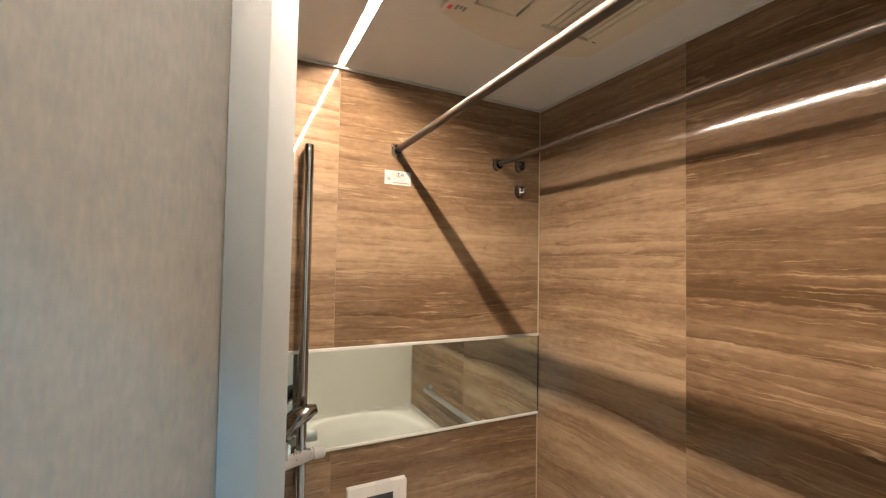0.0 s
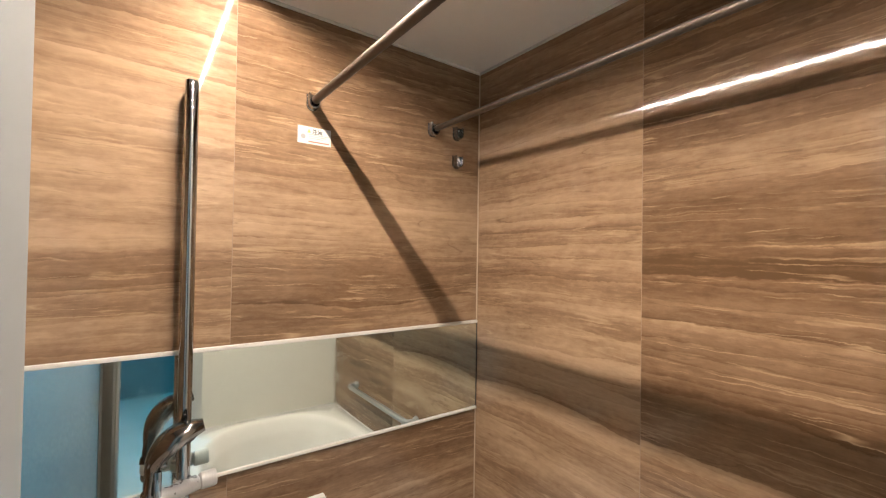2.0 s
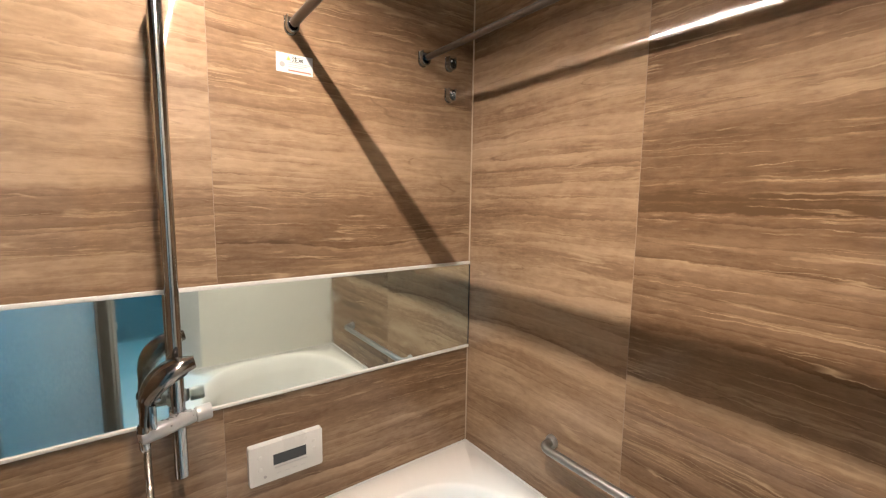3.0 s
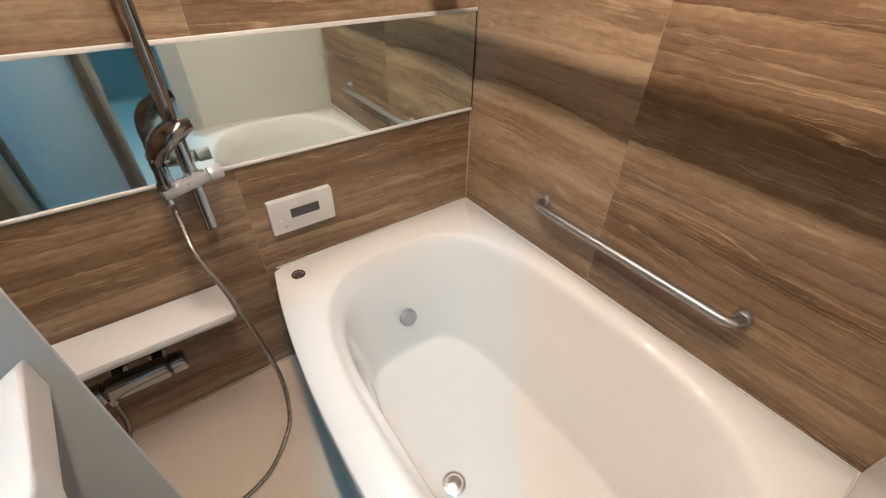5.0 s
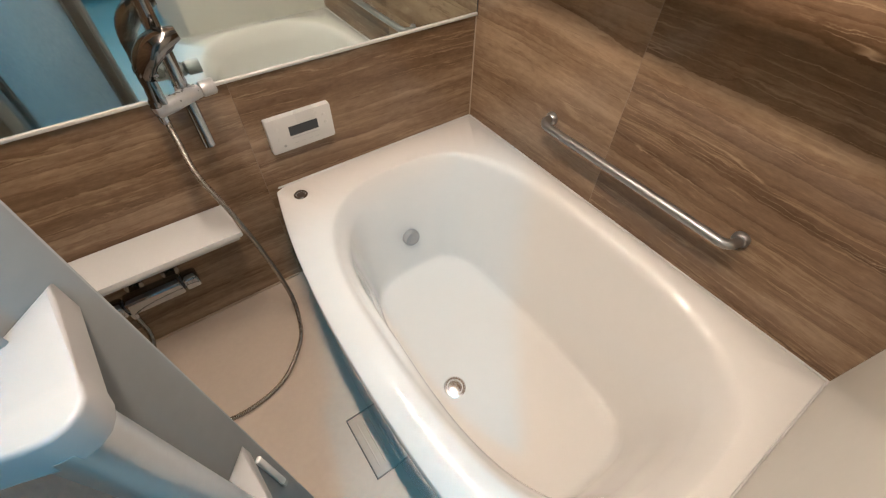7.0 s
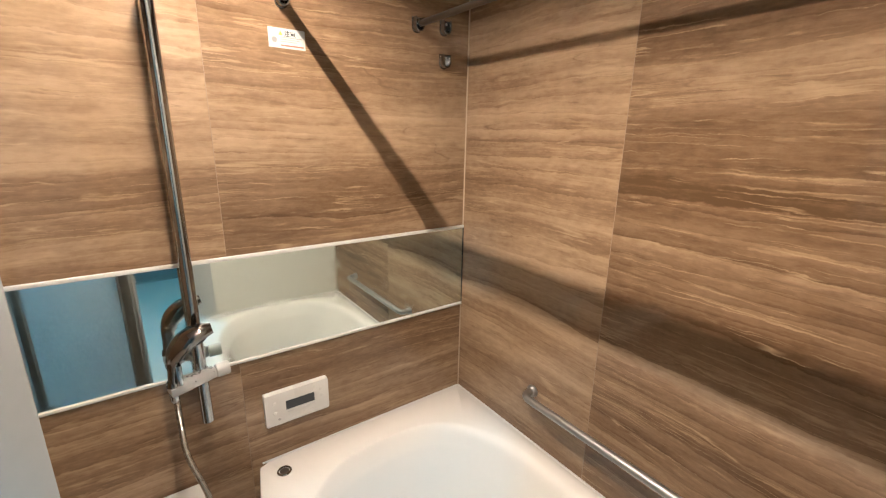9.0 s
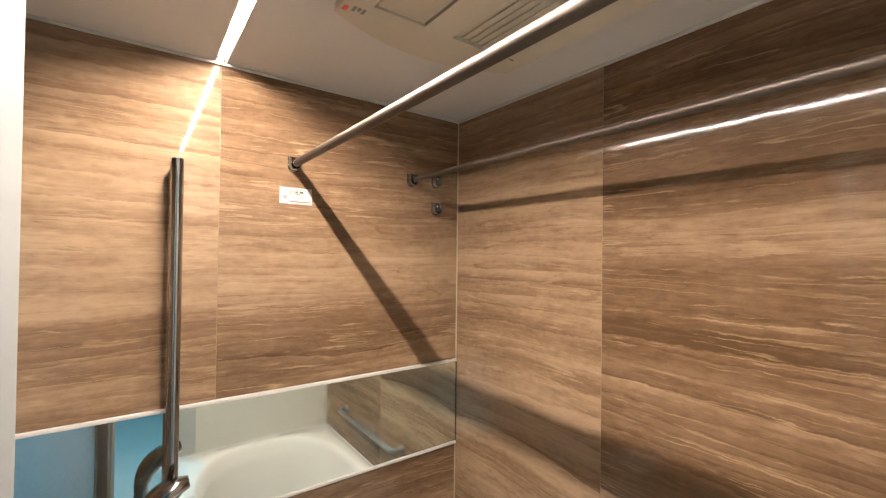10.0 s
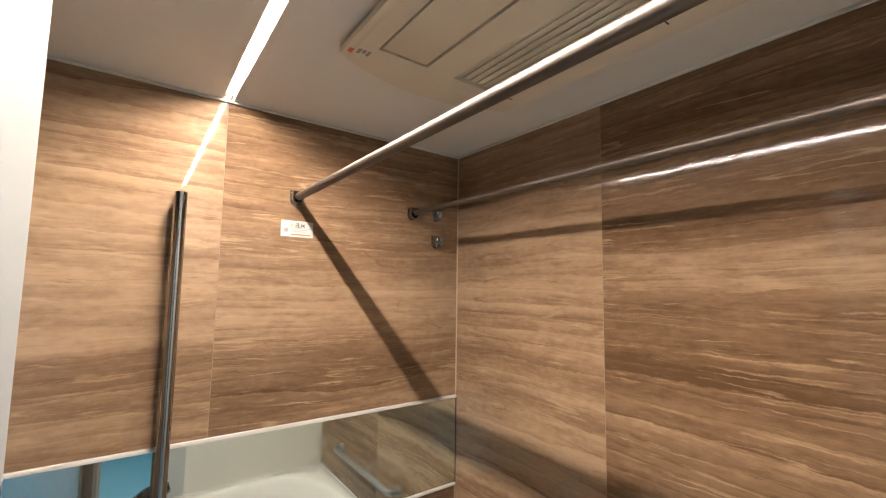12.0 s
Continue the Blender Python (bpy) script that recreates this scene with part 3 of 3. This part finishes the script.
# ---- shower ----
def shower():
    x, y = 0.680, 1.535
    bar = thing("shower_rail", (x, y, 0), "vertical chrome shower rail mounted on the wall", "shower rail")
    part("tube", rod((0, 0, 0.682), (0, 0, 1.742), 0.0142, 0.002, 28), M_CHROME, bar)
    for z0, z1 in ((1.655, 1.735), (0.70, 0.75)):
        part("wall_mount", box(-0.011, 0.011, 0.008, FAR - y, z0, z1, 0.004), M_CHROME, bar)
    slider = part("slider", lathe((-0.074, -0.037, 0.8205), (0.030, -0.006, 0.828), [(0, 0.0150), (0.03, 0.0175), (0.35, 0.0185), (0.62, 0.0178), (0.98, 0.0165), (1, 0.0145)]), M_SILVER, bar, "satin silver sliding shower holder")
    part("knob", lathe((0.032, -0.006, 0.828), (0.066, -0.004, 0.829), [(0, 0.0155), (0.10, 0.0185), (0.9, 0.0185), (1, 0.0165)]), M_SILVER, slider)
    part("collar", rod((0, 0, 0.812), (0, 0, 0.844), 0.0185, 0.003), M_SILVER, slider)
    part("cradle", lathe((-0.066, -0.036, 0.832), (-0.065, -0.036, 0.848), [(0, 0.0135), (0.8, 0.0130), (1, 0.0115)]), M_DARKCHROME, slider, "dark socket for the handset")

    head = thing("shower_handset", (0.617, 1.499, 0.815), "dark chrome hand shower resting in its holder", "hand shower")
    spine = smooth_path([(0.0, 0, 0.022), (0.001, -0.003, 0.050), (0.007, -0.008, 0.085), (0.020, -0.012, 0.118), (0.042, -0.015, 0.140), (0.068, -0.017, 0.152), (0.096, -0.018, 0.158)], 8)
    part("body", sweep(spine, lambda s: (0.0125 + 0.0195 * math.sin(math.pi * max(0, min(1, (s - 0.34) / 0.70)) ** 0.9), 0.0115 + 0.0135 * math.sin(math.pi * max(0, min(1, (s - 0.22) / 0.80)))), 24, None, Vector((0, 1, 0))), M_DARKCHROME, head)
    part("spray_face", lathe((0.060, -0.016, 0.138), (0.064, -0.017, 0.128), [(0, 0.024), (0.6, 0.025), (1, 0.020)]), M_BLACK, head, "dark perforated spray face")
    lever = part("lever", box(0.006, 0.021, -0.022, -0.012, 0.024, 0.078, 0.003), M_CHROME, head, "bright chrome lever")
    part("pivot", rod((0.006, -0.014, 0.090), (0.030, -0.014, 0.090), 0.008, 0.002, 16), M_CHROME, head)
    part("hose_nut", lathe((-0.003, 0.001, -0.026), (-0.003, 0, -0.002), [(0, 0.008), (0.3, 0.0105), (1, 0.0105)]), M_CHROME, head)

    hose = thing("shower_hose", (0, 0, 0), "flexible steel shower hose looping down to the floor", "hose")
    pts = [(0.617, 1.500, 0.798), (0.617, 1.488, 0.74), (0.620, 1.468, 0.65), (0.648, 1.452, 0.53), (0.680, 1.440, 0.34), (0.700, 1.415, 0.14), (0.690, 1.375, 0.035), (0.655, 1.300, 0.011),
           (0.560, 1.205, 0.009), (0.430, 1.172, 0.009), (0.300, 1.200, 0.009), (0.205, 1.290, 0.009), (0.205, 1.400, 0.012), (0.245, 1.475, 0.060), (0.282, 1.497, 0.150), (0.290, 1.500, 0.252)]
    path = smooth_path(pts, 110)
    part("tube", sweep(path, lambda s: 0.0072 + 0.0005 * math.cos(s * 400 * math.tau), 10), M_HOSE, hose)


shower()


def mixer():
    m = thing("shower_mixer", (0.378, 1.510, 0.298), "chunky chrome thermostatic shower mixer under the shelf", "tap")
    part("body", box(-0.090, 0.062, -0.026, 0.026, -0.026, 0.026, 0.009, 4), M_CHROME, m)
    for s, a, b in ((1, 0.065, 0.108), (-1, -0.093, -0.136)):
        k = part("knob", box(min(a, b), max(a, b), -0.024, 0.024, -0.024, 0.024, 0.009, 4), M_CHROME, m)
        part("ring", rod((a - s * 0.004, 0, 0), (a + s * 0.001, 0, 0), 0.021, 0.0005), M_BLACK, k)
        for i in range(3):
            part("scale_mark", box(a + s * 0.006 + i * s * 0.009 - 0.0015, a + s * 0.006 + i * s * 0.009 + 0.0015, -0.0246, -0.0238, 0.004, 0.012), M_PALE, k)
    for dx in (-0.06, 0.04):
        part("wall_union", lathe((dx, 0.02, 0), (dx, FAR - 1.510, 0), [(0, 0.014), (0.6, 0.014), (0.62, 0.025), (1, 0.025)]), M_DARKCHROME, m)
    part("hose_outlet", rod((-0.088, -0.010, -0.046), (-0.088, -0.010, -0.02), 0.010), M_CHROME, m)


mixer()

shelf = thing("wall_shelf", (0, 0, 0), "white wall shelf above the shower mixer", "shelf")
out = [(0.0, 1.452), (0.645, 1.450), (0.652, 1.456), (0.640, FAR - 0.001), (0.0, FAR - 0.001)]
part("board", prism(out, 0.428, 0.446, 0.003, 2), M_PLASTIC, shelf)
part("lip", box(0.002, 0.640, 1.455, 1.470, 0.416, 0.428, 0.002), M_PLASTIC, shelf)


# ---- bath remote control ----
def bath_remote():
    r = thing("bath_control", (0.932, FAR, 0.613), "white bath heater control panel with a dark display", "control panel")
    stand = Matrix.Rotation(radians(90), 4, "X")
    part("case", prism(round_rect(-0.100, 0.100, -0.055, 0.055, 0.004), 0, 0.021, 0.003, 2, stand), M_PLASTIC, r)
    part("display", box(-0.038, 0.052, -0.0225, -0.0205, -0.010, 0.020), M_LCD, r, "dark display")
    part("ledge", box(-0.035, 0.055, -0.0222, -0.0208, -0.020, -0.0175, 0.0004, 1), M_FAINT, r)
    for x, z in ((-0.072, 0.022), (-0.072, -0.012), (0.075, 0.024), (0.078, 0.0)):
        part("button", rod((x, -0.0200, z), (x, -0.0222, z), 0.0055, 0.0008, 16), M_PLASTIC, r)
    part("lamp_button", rod((-0.060, -0.0200, -0.036), (-0.060, -0.0224, -0.036), 0.0045, 0.0008, 16), M_GREY, r)
    for i in range(4):
        part("mark", box(-0.030 + i * 0.022, -0.018 + i * 0.022, -0.0215, -0.0208, -0.037, -0.0355), M_FAINT, r)


bath_remote()


# ---- caution label ----
def words(name, text, size, mat, m, parent):
    cu = bpy.data.curves.new(name, "FONT")
    cu.body, cu.size, cu.extrude, cu.offset = text, size, 0.0001, 0.00035
    tmp = bpy.data.objects.new(name, cu)
    scene.collection.objects.link(tmp)
    bpy.context.view_layer.update()
    me = bpy.data.meshes.new_from_object(tmp.evaluated_get(bpy.context.evaluated_depsgraph_get()))
    bpy.data.objects.remove(tmp)
    me.materials.clear()
    me.materials.append(mat)
    ob = new(name, me)
    ob.parent, ob.matrix_basis = parent, m
    return ob


def caution_label():
    l = thing("caution_label", (0.938, FAR, 1.660), "small white caution sticker with red and black print", "label")
    y = -0.0006
    part("film", box(0, 0.095, y, 0, 0, 0.048), M_PAPER, l)
    bm = bmesh.new()
    v = [bm.verts.new(p) for p in ((0.026, y - 0.0004, 0.031), (0.037, y - 0.0004, 0.031), (0.0315, y - 0.0004, 0.042))]
    bm.faces.new(v)
    part("warning_triangle", bm, M_YELLOW, l)
    words("heading", "\u6ce8\u610f", 0.0155, M_INK, Matrix.Translation((0.040, y - 0.0004, 0.030)) @ Matrix.Rotation(radians(90), 4, "X"), l)
    for k in range(3):
        part("text_line", box(0.030, 0.088 - 0.008 * k, y - 0.0005, y, 0.0255 - k * 0.005, 0.0272 - k * 0.005), M_PALE, l)
    part("pictogram", rod((0.015, y, 0.019), (0.015, y - 0.0005, 0.019), 0.007, 0.0001, 16), M_PALE, l)
    part("red_line", box(0.030, 0.090, y - 0.0005, y, 0.005, 0.0085), M_RED, l)


caution_label()


# ---- ceiling dryer ----
def ceiling_dryer():
    x0, x1, y0, y1 = 0.917, 1.400, 0.556, 1.137
    v = thing("ceiling_dryer", (0, 0, 0), "ivory ceiling ventilation dryer with a slatted grille", "ventilator")

    def bowed(d, bow):
        pts = [(x0 + d, y0 + d), (x1 - d, y0 + d), (x1 - d, y1 - d)]
        pts += [(x1 - d - (x1 - x0 - 2 * d) * k / 20, y1 - d + bow * math.sin(math.pi * k / 20) ** 0.8) for k in range(1, 20)]
        return pts + [(x0 + d, y1 - d)]

    gx0, gx1, gy0, gy1 = 1.170, 1.332, 0.668, 1.083
    px0, px1, py0 = 0.981, 1.089, 0.645
    z0, z1 = TOP - 0.024, TOP - 0.010
    flip = Matrix.Translation((0, 0, z0 + z1)) @ Matrix.Diagonal((1, 1, -1, 1))
    part("skirt", prism(bowed(0.010, 0.066), z1, TOP - 0.0005), M_VENT, v)
    # cover, cut round the filter panel and the grille
    e = gy1 - 0.006
    front = [(x0, e), (x1, e)] + [p for p in bowed(0, 0.066) if p[1] > e + 0.01]
    part("cover_front", prism(front, z0, z1, 0.0, 2, flip), M_VENT, v)
    part("cover_side", box(x0, px0 - 0.006, y0, e, z0, z1, 0.0), M_VENT, v)
    part("cover_middle", box(px1 + 0.006, gx0, y0, e, z0, z1), M_VENT, v)
    part("cover_edge", box(gx1, x1, y0, e, z0, z1), M_VENT, v)
    part("cover_back", box(px0 - 0.006, px1 + 0.006, y0, py0 - 0.006, z0, z1), M_VENT, v)
    part("cover_back", box(gx0, gx1, y0, gy0, z0, z1), M_VENT, v)
    part("side_lip", box(x0 - 0.001, x0 + 0.018, y0 + 0.004, y1 - 0.004, z0 - 0.0025, z1 - 0.006, 0.002), M_VENT, v)
    part("filter_panel", box(px0, px1, py0, e - 0.006, z0 + 0.001, z1 - 0.003, 0.0012), M_VENT, v)
    # near-black sheet paints the shade between filter panel and cover
    part("backing", box(px0 - 0.006, px1 + 0.006, py0 - 0.006, e, z1 - 0.0025, z1 - 0.0005), M_VENT_DARK, v, "near-black sheet for the shade in the panel gap")
    part("backing", box(gx0, gx1, gy0, e, z1 - 0.0025, z1 - 0.0005), M_VENT, v)
    n = 8
    for k in range(n):
        x = gx0 + (k + 0.55) * (gx1 - gx0) / n
        bm = box(-0.0098, 0.0098, gy0, e - 0.006, -0.0012, 0.0012, 0.0005, 1)
        bmesh.ops.transform(bm, matrix=Matrix.Translation((x, 0, z0 + 0.006)) @ Matrix.Rotation(radians(-11), 4, "Y"), verts=bm.verts)
        part("slat", bm, M_VENT, v)
    for ya in (gy0 + 0.01, e - 0.004):
        part("catch", box(gx1 + 0.012, gx1 + 0.026, ya - 0.003, ya, z0 - 0.0006, z0 + 0.001), M_VENT_DARK, v)
    part("sticker", box(0.923, 0.933, 1.101, 1.117, z0 - 0.0031, z0 - 0.0025), M_RED, v, "small red printed mark")
    for i in range(3):
        part("sticker_text", box(0.942 + i * 0.010, 0.949 + i * 0.010, 1.097, 1.115 - (i % 2) * 0.005, z0 - 0.0006, z0), M_PALE, v, "small grey print")


ceiling_dryer()


# ---- door ----
def bathroom_door():
    """Hinged at the left jamb and standing half open into the room. Along the leaf: x, out towards the walker: -y."""
    d = thing("bathroom_door", (0.0676, 0.1788, 0.0), "half-open bathroom door of frosted acrylic in a silver frame", "door")
    d.rotation_euler = (0, 0, math.atan2(0.754, 0.657))
    wdt, th, z0, z1 = 0.710, 0.015, 0.02, 1.89
    part("stile", box(wdt - 0.052, wdt, -th, th, z0, z1, 0.003), M_ALU, d, "silver door stile")
    part("stile", box(0.0, 0.05, -th, th, z0, z1, 0.003), M_ALU, d)
    part("top_rail", box(0.05, wdt - 0.052, -th, th, z1 - 0.06, z1, 0.003), M_ALU, d)
    part("bottom_rail", box(0.05, wdt - 0.052, -th, th, z0, z0 + 0.09, 0.003), M_ALU, d)
    part("panel", box(0.049, wdt - 0.051, -0.002, 0.002, z0 + 0.089, z1 - 0.059), M_FROST, d, "frosted acrylic panel", smooth=False)
    # glazing bead with a slanted face
    for s in (-1, 1):
        pts = [(wdt - 0.082, s * 0.003), (wdt - 0.055, s * 0.022), (wdt - 0.0525, s * 0.022), (wdt - 0.0525, s * 0.003)]
        part("glazing_bead", prism(pts, z0 + 0.09, z1 - 0.06), M_ALU, d)
    part("edge_seal", box(wdt, wdt + 0.006, -0.006, 0.006, z0, z1, 0.002), M_GREY, d, "grey rubber edge seal")
    # upright pull handle between two white brackets
    claw = [(x + 0.06, y) for x, y in [(0.636, -th), (0.586, -0.066), (0.581, -0.073), (0.575, -0.078), (0.568, -0.0805), (0.561, -0.0795), (0.554, -0.075), (0.548, -0.067), (0.541, -0.052), (0.532, -0.035), (0.524, -th)]]
    g = part("handle", prism(round_rect(0.607, 0.642, -0.078, -0.044, 0.0165), 0.80, 1.12), M_PULL, d, "satin aluminium pull handle")
    for za, zb in ((1.113, 1.140), (0.792, 0.822)):
        part("bracket", prism(claw, za, zb, 0.003), M_HANDLE, g, "white plastic handle bracket")
    part("latch", box(0.690, 0.699, -0.021, -0.0145, 0.64, 0.77, 0.0025), M_PLASTIC, d, "white plastic latch")


bathroom_door()

frame_ob = thing("door_1", (0, 0, 0), "silver aluminium frame round the bathroom doorway", "door frame", kind="structure")
for nm, b in (("jamb", (DOOR_L - 0.039, DOOR_L + 0.012, NEAR - 0.165, NEAR + 0.004, 0, DOOR_H + 0.05)), ("jamb", (DOOR_R - 0.012, DOOR_R + 0.075, NEAR - 0.165, NEAR + 0.004, RIM + 0.005, DOOR_H + 0.05)), ("jamb", (DOOR_R - 0.012, DOOR_R + 0.0, NEAR - 0.165, NEAR - 0.001, 0, RIM + 0.005)), ("head", (DOOR_L + 0.012, DOOR_R - 0.012, NEAR - 0.165, NEAR + 0.004, DOOR_H, DOOR_H + 0.05)), ("sill", (DOOR_L + 0.012, DOOR_R - 0.012, NEAR - 0.165, NEAR + 0.004, 0.0, 0.014))):
    part(nm, box(*b, 0.003), M_FRAME, frame_ob)
